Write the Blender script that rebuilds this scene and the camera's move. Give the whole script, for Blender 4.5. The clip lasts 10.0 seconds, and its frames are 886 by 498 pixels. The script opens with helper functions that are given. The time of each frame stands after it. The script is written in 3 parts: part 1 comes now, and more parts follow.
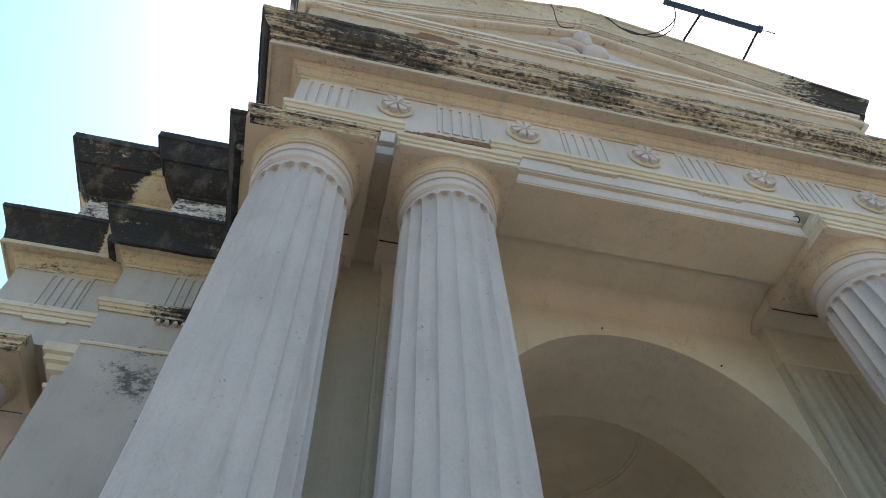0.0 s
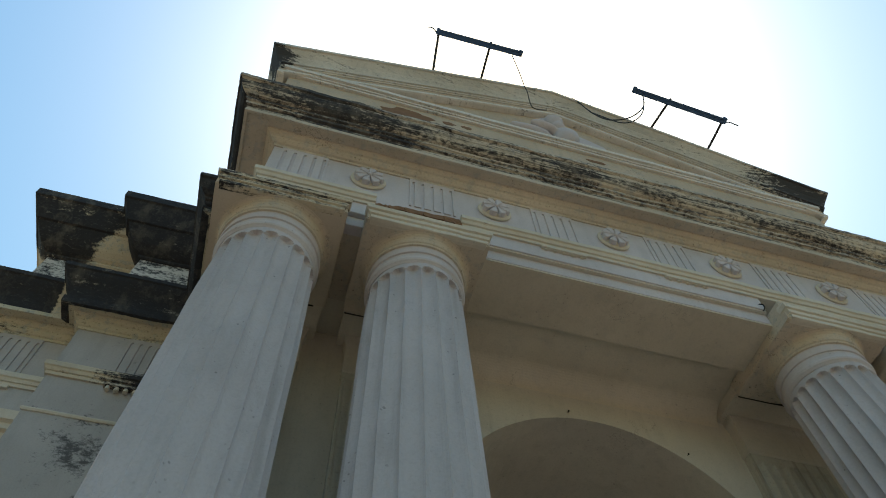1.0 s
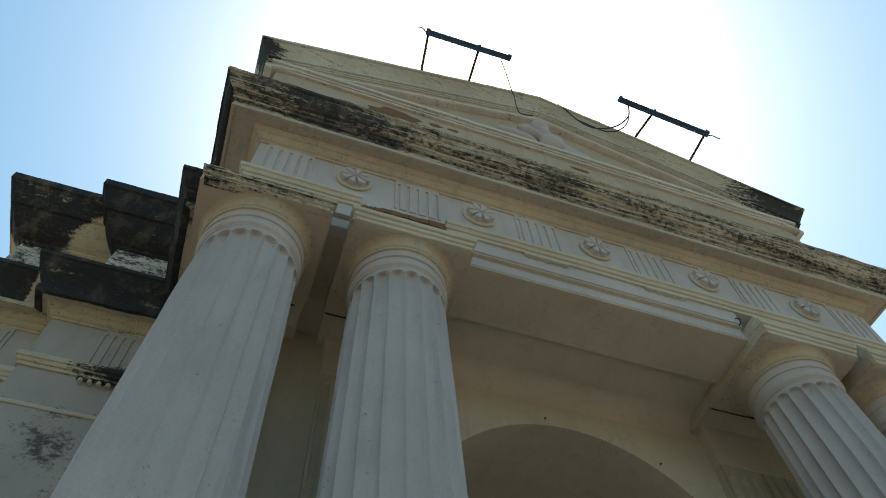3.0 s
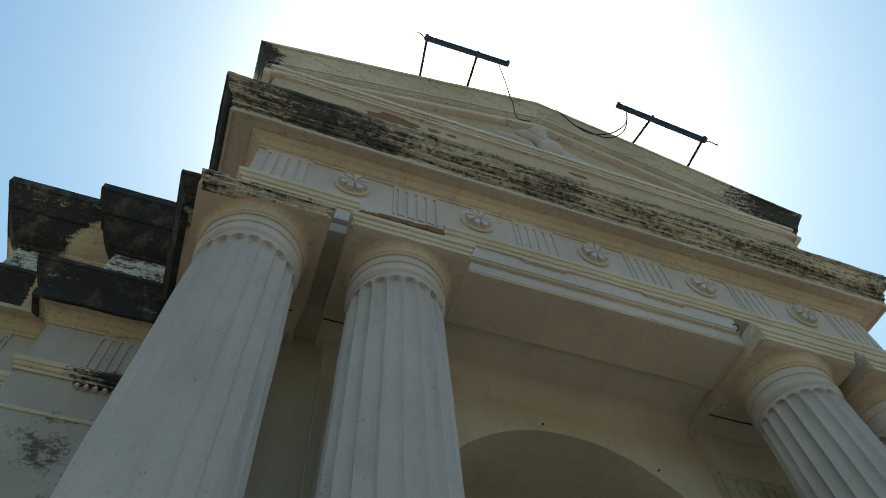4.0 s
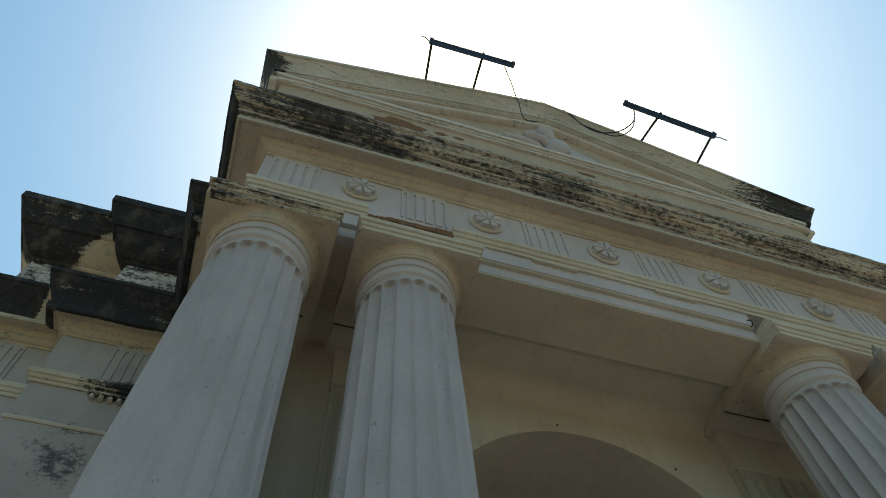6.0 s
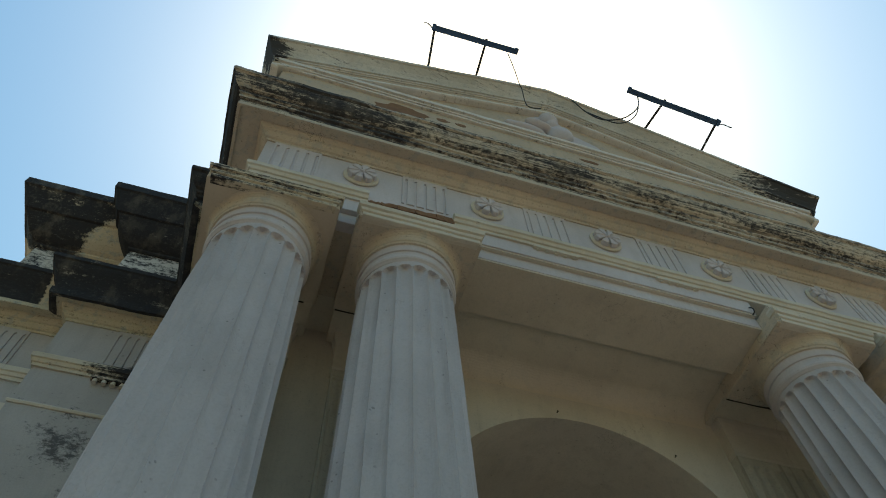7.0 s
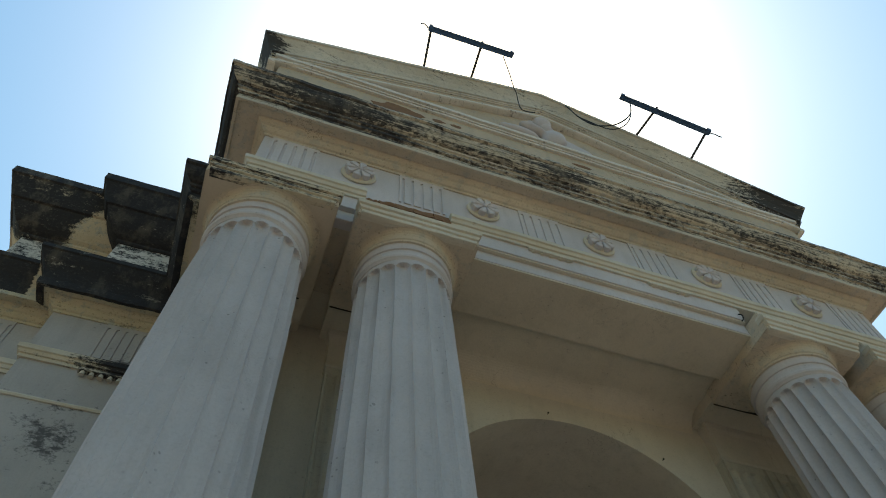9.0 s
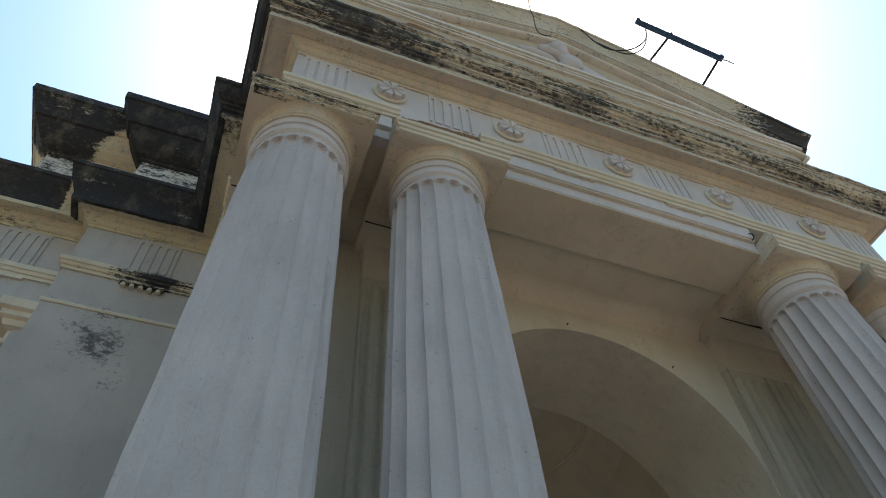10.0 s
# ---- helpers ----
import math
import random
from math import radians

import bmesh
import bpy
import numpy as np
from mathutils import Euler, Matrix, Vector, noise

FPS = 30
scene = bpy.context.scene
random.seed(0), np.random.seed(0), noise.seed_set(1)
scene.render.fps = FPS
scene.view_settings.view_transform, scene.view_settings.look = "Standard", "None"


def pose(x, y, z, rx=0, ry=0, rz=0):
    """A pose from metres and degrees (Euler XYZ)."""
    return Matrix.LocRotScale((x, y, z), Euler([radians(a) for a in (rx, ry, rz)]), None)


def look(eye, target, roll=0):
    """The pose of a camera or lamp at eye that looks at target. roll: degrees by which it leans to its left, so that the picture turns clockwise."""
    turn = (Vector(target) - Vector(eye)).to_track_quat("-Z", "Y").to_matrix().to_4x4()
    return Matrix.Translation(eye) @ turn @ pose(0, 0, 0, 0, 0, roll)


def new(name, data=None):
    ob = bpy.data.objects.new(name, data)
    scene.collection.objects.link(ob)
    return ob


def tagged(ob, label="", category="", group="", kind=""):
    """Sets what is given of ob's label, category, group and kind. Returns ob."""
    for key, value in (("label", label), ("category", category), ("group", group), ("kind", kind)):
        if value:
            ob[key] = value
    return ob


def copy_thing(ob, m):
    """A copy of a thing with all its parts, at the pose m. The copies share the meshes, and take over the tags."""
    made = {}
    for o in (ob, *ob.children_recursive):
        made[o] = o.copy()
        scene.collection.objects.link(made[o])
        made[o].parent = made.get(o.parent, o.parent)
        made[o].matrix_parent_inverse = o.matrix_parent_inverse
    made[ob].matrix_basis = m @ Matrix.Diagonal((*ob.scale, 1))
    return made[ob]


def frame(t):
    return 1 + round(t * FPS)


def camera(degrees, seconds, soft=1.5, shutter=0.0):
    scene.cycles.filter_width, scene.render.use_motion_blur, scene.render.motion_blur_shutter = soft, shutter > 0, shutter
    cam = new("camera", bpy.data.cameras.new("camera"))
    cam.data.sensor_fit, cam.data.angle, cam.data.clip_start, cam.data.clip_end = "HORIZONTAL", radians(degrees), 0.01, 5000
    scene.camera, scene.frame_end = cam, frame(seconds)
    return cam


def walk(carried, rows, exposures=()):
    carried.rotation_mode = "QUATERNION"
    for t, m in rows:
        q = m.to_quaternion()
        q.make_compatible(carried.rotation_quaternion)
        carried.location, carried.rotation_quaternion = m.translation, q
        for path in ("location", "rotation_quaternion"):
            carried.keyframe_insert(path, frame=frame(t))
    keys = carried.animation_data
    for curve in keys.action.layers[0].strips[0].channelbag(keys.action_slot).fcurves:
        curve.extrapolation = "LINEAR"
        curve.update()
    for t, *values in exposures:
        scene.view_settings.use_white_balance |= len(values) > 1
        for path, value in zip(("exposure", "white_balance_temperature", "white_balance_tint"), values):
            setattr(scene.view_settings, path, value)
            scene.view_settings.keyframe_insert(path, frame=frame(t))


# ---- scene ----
cam = camera(65.9, 10.0, soft=1.0)
PATH = [
    (0, (-2.6, -2.65, 1.633), (-2.33, -1.5, 3.248), -0.8),
    (0.5, (-2.596, -2.636, 1.698), (-2.322, -1.625, 3.401), -1.4),
    (1, (-2.596, -2.647, 1.725), (-2.277, -1.685, 3.449), -2.8),
    (1.5, (-2.615, -2.658, 1.742), (-2.265, -1.68, 3.451), -3.1),
    (2, (-2.642, -2.667, 1.751), (-2.278, -1.678, 3.451), -3.0),
    (2.5, (-2.663, -2.682, 1.757), (-2.284, -1.712, 3.465), -3.5),
    (4, (-2.671, -2.695, 1.76), (-2.284, -1.757, 3.483), -4.0),
    (4.5, (-2.663, -2.692, 1.766), (-2.28, -1.756, 3.491), -4.0),
    (5, (-2.661, -2.694, 1.765), (-2.284, -1.763, 3.495), -4.1),
    (5.5, (-2.655, -2.688, 1.765), (-2.299, -1.758, 3.499), -4.2),
    (7, (-2.603, -2.667, 1.757), (-2.257, -1.698, 3.473), -2.9),
    (7.5, (-2.558, -2.674, 1.752), (-2.252, -1.691, 3.467), -0.9),
    (8, (-2.52, -2.663, 1.745), (-2.224, -1.676, 3.46), -1.0),
    (8.5, (-2.558, -2.654, 1.736), (-2.245, -1.648, 3.436), -0.7),
    (9, (-2.72, -2.622, 1.733), (-2.325, -1.675, 3.449), -4.0),
    (9.3, (-2.823, -2.598, 1.704), (-2.375, -1.647, 3.405), -5.6),
    (9.5, (-2.9, -2.582, 1.684), (-2.463, -1.599, 3.37), -4.6),
    (10, (-3.082, -2.55, 1.45), (-2.606, -1.452, 3.052), -4.1),
]
EXPOSURES = [(t, e + 0.35, 6100, tint) for t, e, tint in ((0.0, 0.47, 9), (0.5, -0.04, 5), (1.0, -0.36, 0), (2.5, -0.4, -2), (4.0, -0.55, -4), (5.0, -0.6, -4), (7.5, -0.5, -2), (8.5, -0.37, -1), (9.0, -0.4, -1), (9.5, -0.39, 2), (10.0, -0.03, 7))]
walk(cam, [(t, look(eye, target, roll)) for t, eye, target, roll in PATH], EXPOSURES)

# ---- light ----
SUN_AZ, SUN_EL = 32.0, 68.0   # degrees from +y towards +x, and above the horizon
world = bpy.data.worlds.new("sky")
scene.world = world
world.use_nodes = True
wn = world.node_tree.nodes
sky = wn.new("ShaderNodeTexSky")
sky.sky_type = "NISHITA"
sky.sun_disc = False
sky.sun_elevation = radians(SUN_EL)
sky.sun_rotation = radians(SUN_AZ)
sky.dust_density, sky.air_density, sky.ozone_density = 2.4, 2.5, 1.6
wn["Background"].inputs["Strength"].default_value = 0.15
haze = wn.new("ShaderNodeHueSaturation")
haze.inputs["Saturation"].default_value = 1.42
world.node_tree.links.new(sky.outputs[0], haze.inputs["Color"])
world.node_tree.links.new(haze.outputs[0], wn["Background"].inputs[0])
lamp = bpy.data.lights.new("sun", "SUN")
lamp.energy, lamp.angle, lamp.color = 2.0, radians(0.6), (1.0, 0.92, 0.80)
sun = new("sun", lamp)
az, el = radians(SUN_AZ), radians(SUN_EL)
sun.matrix_world = look((0, 0, 30), (-math.sin(az) * math.cos(el), -math.cos(az) * math.cos(el), 30 - math.sin(el)))


# ---- materials ----
def node_kit(name):
    m = bpy.data.materials.new(name)
    m.use_nodes = True
    t = m.node_tree
    return m, t, t.nodes["Principled BSDF"]


def add(t, kind, **inputs):
    n = t.nodes.new(kind)
    for k, v in inputs.items():
        n.inputs[k].default_value = v
    return n


def math_node(t, op, a, b=None, clamp=False):
    n = t.nodes.new("ShaderNodeMath")
    n.operation, n.use_clamp = op, clamp
    for i, v in enumerate((a, b)):
        if v is None:
            continue
        if isinstance(v, (int, float)):
            n.inputs[i].default_value = v
        else:
            t.links.new(v, n.inputs[i])
    return n.outputs[0]


def noise_out(t, pos, stretch, scale, detail=4.0, rough=0.55):
    mp = t.nodes.new("ShaderNodeMapping")
    mp.inputs["Scale"].default_value = stretch
    t.links.new(pos, mp.inputs[0])
    n = add(t, "ShaderNodeTexNoise", Scale=scale, Detail=detail, Roughness=rough)
    t.links.new(mp.outputs[0], n.inputs["Vector"])
    return n.outputs["Fac"]


def step(t, v, lo, hi):
    n = t.nodes.new("ShaderNodeMapRange")
    n.inputs["From Min"].default_value, n.inputs["From Max"].default_value = lo, hi
    t.links.new(v, n.inputs[0])
    return n.outputs[0]


def mixed(t, fac, a, b):
    n = t.nodes.new("ShaderNodeMix")
    n.data_type = "RGBA"
    for sock, v in ((0, fac), (6, a), (7, b)):
        if isinstance(v, tuple):
            n.inputs[sock].default_value = (*v, 1)
        elif isinstance(v, (int, float)):
            n.inputs[sock].default_value = v
        else:
            t.links.new(v, n.inputs[sock])
    return n.outputs[2]


def plaster(name, light, dark, mould=0.0, streak=(1.0, 1.0, 5.0), ends=0.0, speck=0.25, bump=0.35, drips=0.0, bare=(), blots=(), dense=0.975, peel=0.0, lines=0.0, lichen=0.0, cracks=0.0):
    """Limewashed plaster. mould: share covered by black growth; ends: more of it towards both ends of the facade."""
    m, t, p = node_kit(name)
    pos = t.nodes.new("ShaderNodeNewGeometry").outputs["Position"]
    big = noise_out(t, pos, (1, 1, 1), 1.1, 5)
    mid = noise_out(t, pos, (1, 1, 0.35), 5.0, 6, 0.65)
    fine = noise_out(t, pos, (1, 1, 1), 55.0, 5, 0.6)
    c = mixed(t, step(t, big, 0.35, 0.65), light, dark)
    c = mixed(t, math_node(t, "MULTIPLY", step(t, mid, 0.5, 0.75), 0.35), c, tuple(v * 0.72 for v in dark))
    c = mixed(t, math_node(t, "MULTIPLY", step(t, fine, 0.45, 0.75), 0.18), c, tuple(v * 0.6 for v in dark))
    if peel:
        g = noise_out(t, pos, (1, 1, 1), 9.0, 11, 0.72)
        c = mixed(t, math_node(t, "MULTIPLY", step(t, g, 0.53, 0.60), peel), c, tuple(0.5 * v + 0.10 for v in dark[::-1]))
        g = noise_out(t, pos, (1, 1, 1.4), 31.0, 8, 0.7)
        c = mixed(t, math_node(t, "MULTIPLY", step(t, g, 0.57, 0.63), peel * 1.2), c, tuple(0.42 * v for v in dark))
    if drips:
        d = noise_out(t, pos, (1, 1, 0.05), 9.0, 5, 0.6)
        c = mixed(t, math_node(t, "MULTIPLY", step(t, d, 0.56, 0.72), drips), c, (0.16, 0.15, 0.13))
    if speck:
        v = add(t, "ShaderNodeTexVoronoi", Scale=3.3)
        t.links.new(pos, v.inputs["Vector"])
        spot = math_node(t, "LESS_THAN", v.outputs["Distance"], 0.035)
        c = mixed(t, math_node(t, "MULTIPLY", spot, speck), c, (0.05, 0.045, 0.04))
        v = add(t, "ShaderNodeTexVoronoi", Scale=17.0)
        t.links.new(pos, v.inputs["Vector"])
        few = math_node(t, "MULTIPLY", step(t, v.outputs["Distance"], 0.16, 0.08), step(t, mid, 0.52, 0.6))
        c = mixed(t, math_node(t, "MULTIPLY", few, speck * 1.4), c, tuple(w * 0.3 for w in dark))
    if cracks:
        g = noise_out(t, pos, (1, 1, 0.6), 1.7, 8, 0.62)
        ridge = step(t, math_node(t, "ABSOLUTE", math_node(t, "SUBTRACT", g, 0.5)), 0.0035, 0.001)
        some = step(t, noise_out(t, pos, (1, 1, 1), 1.3, 3), 0.55, 0.62)
        c = mixed(t, math_node(t, "MULTIPLY", math_node(t, "MULTIPLY", ridge, some), cracks), c, (0.07, 0.06, 0.055))
    if lines:
        g = noise_out(t, pos, (0.25, 0.25, 11.0), 5.0, 7, 0.7)
        c = mixed(t, math_node(t, "MULTIPLY", step(t, g, 0.52, 0.60), lines), c, (0.06, 0.05, 0.04))
        g = noise_out(t, pos, (1, 1, 2.2), 13.0, 9, 0.75)
        c = mixed(t, math_node(t, "MULTIPLY", step(t, g, 0.58, 0.64), lines * 0.8), c, (0.70, 0.66, 0.58))
    if mould:
        g = noise_out(t, pos, streak, 3.2, 9, 0.72)
        h = noise_out(t, pos, (1, 1, 1), 2.4, 8, 0.66)
        grit = noise_out(t, pos, (1, 1, 1.6), 19.0, 10, 0.74)
        s = math_node(t, "ADD", math_node(t, "MULTIPLY", g, 0.44), math_node(t, "MULTIPLY", h, 0.20))
        s = math_node(t, "ADD", s, math_node(t, "MULTIPLY", grit, 0.36))
        sx = t.nodes.new("ShaderNodeSeparateXYZ")
        t.links.new(pos, sx.inputs[0])
        if ends:
            west = step(t, sx.outputs[0], -2.0, -2.75)
            east = step(t, sx.outputs[0], 2.7, 3.6)
            s = math_node(t, "ADD", s, math_node(t, "MULTIPLY", math_node(t, "ADD", west, math_node(t, "MULTIPLY", east, 0.7)), ends))
        for x0, x1, much in bare:
            s = math_node(t, "SUBTRACT", s, math_node(t, "MULTIPLY", step(t, sx.outputs[0], x0, x1), much))
        for place, size, much in blots:
            d = t.nodes.new("ShaderNodeVectorMath")
            d.operation = "DISTANCE"
            d.inputs[1].default_value = place
            t.links.new(pos, d.inputs[0])
            s = math_node(t, "ADD", s, math_node(t, "MULTIPLY", step(t, d.outputs["Value"], size, 0.0), much))
        lo = 0.72 - 0.5 * mould
        k = step(t, s, lo - 0.03, lo + 0.035)
        soot = mixed(t, fine, (0.008, 0.010, 0.016), (0.030, 0.032, 0.040))
        if lichen:
            g = noise_out(t, pos, (1, 1, 0.45), 4.5, 10, 0.7)
            soot = mixed(t, math_node(t, "MULTIPLY", step(t, g, 0.50, 0.72), lichen), soot, (0.24, 0.21, 0.17))
            g = noise_out(t, pos, (1, 1, 3.0), 17.0, 10, 0.75)
            soot = mixed(t, math_node(t, "MULTIPLY", step(t, g, 0.56, 0.66), lichen * 0.7), soot, (0.20, 0.19, 0.18))
        c = mixed(t, math_node(t, "MULTIPLY", k, dense), c, soot)
    t.links.new(c, p.inputs["Base Color"])
    p.inputs["Roughness"].default_value = 0.92
    p.inputs["Specular IOR Level"].default_value = 0.25
    b = add(t, "ShaderNodeBump", Strength=bump, Distance=0.012)
    both = math_node(t, "ADD", math_node(t, "MULTIPLY", mid, 1.6), math_node(t, "MULTIPLY", fine, 0.5))
    t.links.new(both, b.inputs["Height"])
    t.links.new(b.outputs[0], p.inputs["Normal"])
    return m


def plain(name, colour, rough=0.6, metal=0.0, vary=0.3):
    m, t, p = node_kit(name)
    pos = t.nodes.new("ShaderNodeNewGeometry").outputs["Position"]
    n = noise_out(t, pos, (1, 1, 1), 14.0, 6, 0.6)
    t.links.new(mixed(t, n, colour, tuple(v * (1 - vary) for v in colour)), p.inputs["Base Color"])
    p.inputs["Roughness"].default_value, p.inputs["Metallic"].default_value = rough, metal
    b = add(t, "ShaderNodeBump", Strength=0.3, Distance=0.01)
    t.links.new(n, b.inputs["Height"])
    t.links.new(b.outputs[0], p.inputs["Normal"])
    return m


WHITE_L, WHITE_D = (0.59, 0.557, 0.585), (0.49, 0.463, 0.486)
OCHRE_L, OCHRE_D = (0.575, 0.51, 0.425), (0.48, 0.425, 0.35)
CREAM_L, CREAM_D = (0.615, 0.567, 0.48), (0.535, 0.49, 0.41)
m_white = plaster("white_limewash", WHITE_L, WHITE_D, drips=0.14, peel=0.07)
m_shaft = plaster("shaft_limewash", (0.545, 0.515, 0.543), (0.453, 0.43, 0.452), speck=0.4, drips=0.22, bump=0.4, peel=0.08, cracks=0.15)
m_ochre = plaster("ochre_limewash", OCHRE_L, OCHRE_D, drips=0.12, speck=0.55, peel=0.34, cracks=0.6)
m_field = plaster("gable_ochre", (0.56, 0.475, 0.37), (0.465, 0.39, 0.305), drips=0.2, speck=0.5, peel=0.3, cracks=0.6)
m_inner = plaster("inner_wall_limewash", (0.57, 0.54, 0.485), (0.49, 0.46, 0.415), drips=0.15, peel=0.12, cracks=0.35)
m_sooty = plaster("sooty_ochre", (0.56, 0.51, 0.385), (0.465, 0.42, 0.31), mould=0.27, streak=(0.7, 0.7, 1.6), peel=0.45, dense=0.9, blots=(((-4.05, 0.6, 7.9), 0.9, 0.18),))
m_cream = plaster("cream_limewash", CREAM_L, CREAM_D, peel=0.1, cracks=0.35)
m_pilaster = plaster("stained_pilaster", (0.50, 0.475, 0.42), (0.41, 0.39, 0.345), mould=0.20, streak=(1.5, 1.5, 0.25), drips=0.7, peel=0.2, dense=0.5)
m_trim = plaster("trim_limewash", (0.63, 0.597, 0.53), (0.53, 0.49, 0.415), mould=0.24, streak=(0.4, 0.4, 10.0), dense=0.7)
m_dirty_trim = plaster("mouldy_trim", (0.62, 0.55, 0.43), (0.48, 0.42, 0.32), mould=0.425, streak=(0.2, 0.2, 22.0), peel=0.3)
m_corner = plaster("stained_capital", OCHRE_L, OCHRE_D, mould=0.12, streak=(1, 1, 1), blots=(((-3.6, 0.4, 6.75), 0.42, 0.26),))
m_front = plaster("weathered_cornice", (0.62, 0.565, 0.47), (0.46, 0.405, 0.325), mould=0.41, streak=(0.3, 0.3, 8.5), ends=0.03, dense=0.95, peel=0.5, lines=0.6, lichen=0.6, blots=(((-2.15, -0.25, 7.93), 0.28, 0.08), ((-2.85, -0.25, 7.93), 0.7, 0.055), ((-0.35, -0.3, 8.0), 0.3, 0.035)))
m_black = plaster("blackened_cornice", (0.40, 0.375, 0.32), (0.30, 0.28, 0.24), mould=0.64, streak=(0.5, 0.5, 3.0), dense=0.97, lichen=0.35)
m_wing_cornice = plaster("blackened_wing_cornice", (0.58, 0.51, 0.38), (0.49, 0.43, 0.32), mould=0.65, streak=(0.5, 0.5, 3.0), peel=0.5, lichen=0.3, bare=((-5.36, -5.24, 0.5),))
m_attic = plaster("blackened_parapet", (0.58, 0.51, 0.38), (0.49, 0.43, 0.32), mould=0.615, streak=(0.6, 0.6, 2.5), peel=0.5, lichen=0.55, blots=(((-4.95, 2.95, 9.35), 0.62, -0.9), ((-6.25, 3.6, 9.4), 0.6, -0.6)))
m_attic_b = plaster("mottled_parapet", (0.64, 0.61, 0.58), (0.52, 0.50, 0.47), mould=0.44, streak=(0.8, 0.8, 2.0))
m_rake = plaster("raking_cornice_wash", (0.66, 0.635, 0.58), (0.52, 0.495, 0.44), mould=0.30, streak=(0.3, 0.3, 8.0), dense=0.93, peel=0.3, blots=(((-3.85, -0.1, 9.9), 0.42, 0.30), ((3.45, -0.15, 10.1), 1.0, 0.20)))
m_fillet = plaster("pale_fillet", (0.74, 0.72, 0.69), (0.64, 0.62, 0.58), mould=0.30, streak=(0.3, 0.3, 12.0), dense=0.8, peel=0.2)
# white limewash with real mould stains; base darkened to stand in for dimmer light
m_wing_dimmed = plaster("wing_limewash_dimmed", (0.465, 0.451, 0.456), (0.383, 0.371, 0.376), mould=0.19, streak=(1, 1, 1), drips=0.12, dense=0.75, blots=(((-4.33, 2.6, 6.12), 0.8, 0.125), ((-4.15, 2.55, 7.08), 0.42, 0.17), ((-4.05, 2.6, 5.6), 0.3, 0.08)))
m_wing_taenia = plaster("stained_wing_trim", (0.62, 0.57, 0.47), (0.50, 0.45, 0.36), mould=0.26, streak=(0.3, 0.3, 12.0), blots=(((-4.05, 2.5, 7.0), 0.65, 0.17),))
m_gap = plain("open_joint", (0.03, 0.026, 0.022), 0.95)
m_dim = plaster("inner_limewash", (0.68, 0.635, 0.56), (0.59, 0.55, 0.485))
m_brick = plain("bare_brick", (0.29, 0.16, 0.085), 0.95, 0, 0.6)
m_steel = plain("blue_painted_steel", (0.065, 0.125, 0.25), 0.5, 0.2)
m_rust = plain("dark_iron", (0.035, 0.03, 0.03), 0.7, 0.4)
m_wire = plain("black_wire", (0.02, 0.02, 0.02), 0.6)
m_ground = plaster("sandy_ground", (0.345, 0.25, 0.17), (0.27, 0.19, 0.13), speck=0)


# ---- mesh helpers ----
def part(name, bm, material, parent=None, label="", smooth=False):
    me = bpy.data.meshes.new(name)
    bmesh.ops.recalc_face_normals(bm, faces=bm.faces)
    bm.to_mesh(me)
    bm.free()
    me.materials.append(material)
    if smooth:
        for f in me.polygons:
            f.use_smooth = True
    ob = new(name, me)
    if parent is not None:
        ob.parent = parent
    if label:
        tagged(ob, label)
    return ob


def thing(name, label, category, group="", kind="", at=(0, 0, 0)):
    e = new(name)
    e.location = at
    return tagged(e, label, category, group, kind)


def box(bm, x0, x1, y0, y1, z0, z1, bevel=0.0):
    vs = bmesh.ops.create_cube(bm, size=1.0, matrix=Matrix.Translation(((x0 + x1) / 2, (y0 + y1) / 2, (z0 + z1) / 2)) @ Matrix.Diagonal((x1 - x0, y1 - y0, z1 - z0, 1)))["verts"]
    if bevel:
        es = list({e for v in vs for e in v.link_edges})
        bmesh.ops.bevel(bm, geom=es, offset=bevel, segments=2, affect="EDGES")
    return bm


def boxed(*a, **k):
    return box(bmesh.new(), *a, **k)


def skin(bm, rings, closed_ring=True, caps=True):
    """Faces between rings of places."""
    vs = [[bm.verts.new(p) for p in r] for r in rings]
    n = len(rings[0])
    for a, b in zip(vs, vs[1:]):
        for i in range(n if closed_ring else n - 1):
            j = (i + 1) % n
            bm.faces.new((a[i], a[j], b[j], b[i]))
    if caps and closed_ring:
        bm.faces.new(vs[0])
        bm.faces.new(vs[-1][::-1])
    return bm


def wobble(p, size, amount):
    v = noise.noise_vector(Vector(p) * size)
    return Vector(p) + v * amount


def sweep(profile, path, first=0, last=None, wear=0.004, pitch=0.05):
    """A moulding of closed profile (out, z) along corners (x, y) of a plan, mitred, from corner first to corner last."""
    last = len(path) - 1 if last is None else last
    outs = []
    for i, p in enumerate(path):
        ns = []
        for a, b in ((i - 1, i), (i, i + 1)):
            if a >= 0 and b < len(path):
                d = (Vector(path[b]) - Vector(path[a])).normalized()
                ns.append(Vector((d.y, -d.x)))
        n = ns[0] if len(ns) == 1 else (ns[0] + ns[1]) / (1 + ns[0].dot(ns[1]))
        outs.append(n)
    rings = []
    for i in range(first, last):
        a, b = Vector(path[i]), Vector(path[i + 1])
        k = max(1, int((b - a).length / pitch))
        for s in range(k + (i == last - 1)):
            f = s / k
            c, o = a.lerp(b, f), outs[i].lerp(outs[i + 1], f)
            rings.append([wobble(wobble((c.x + o.x * u, c.y + o.y * u, z), 3.1, wear), 15.0, wear * 0.6) for u, z in profile])
    return skin(bmesh.new(), rings)


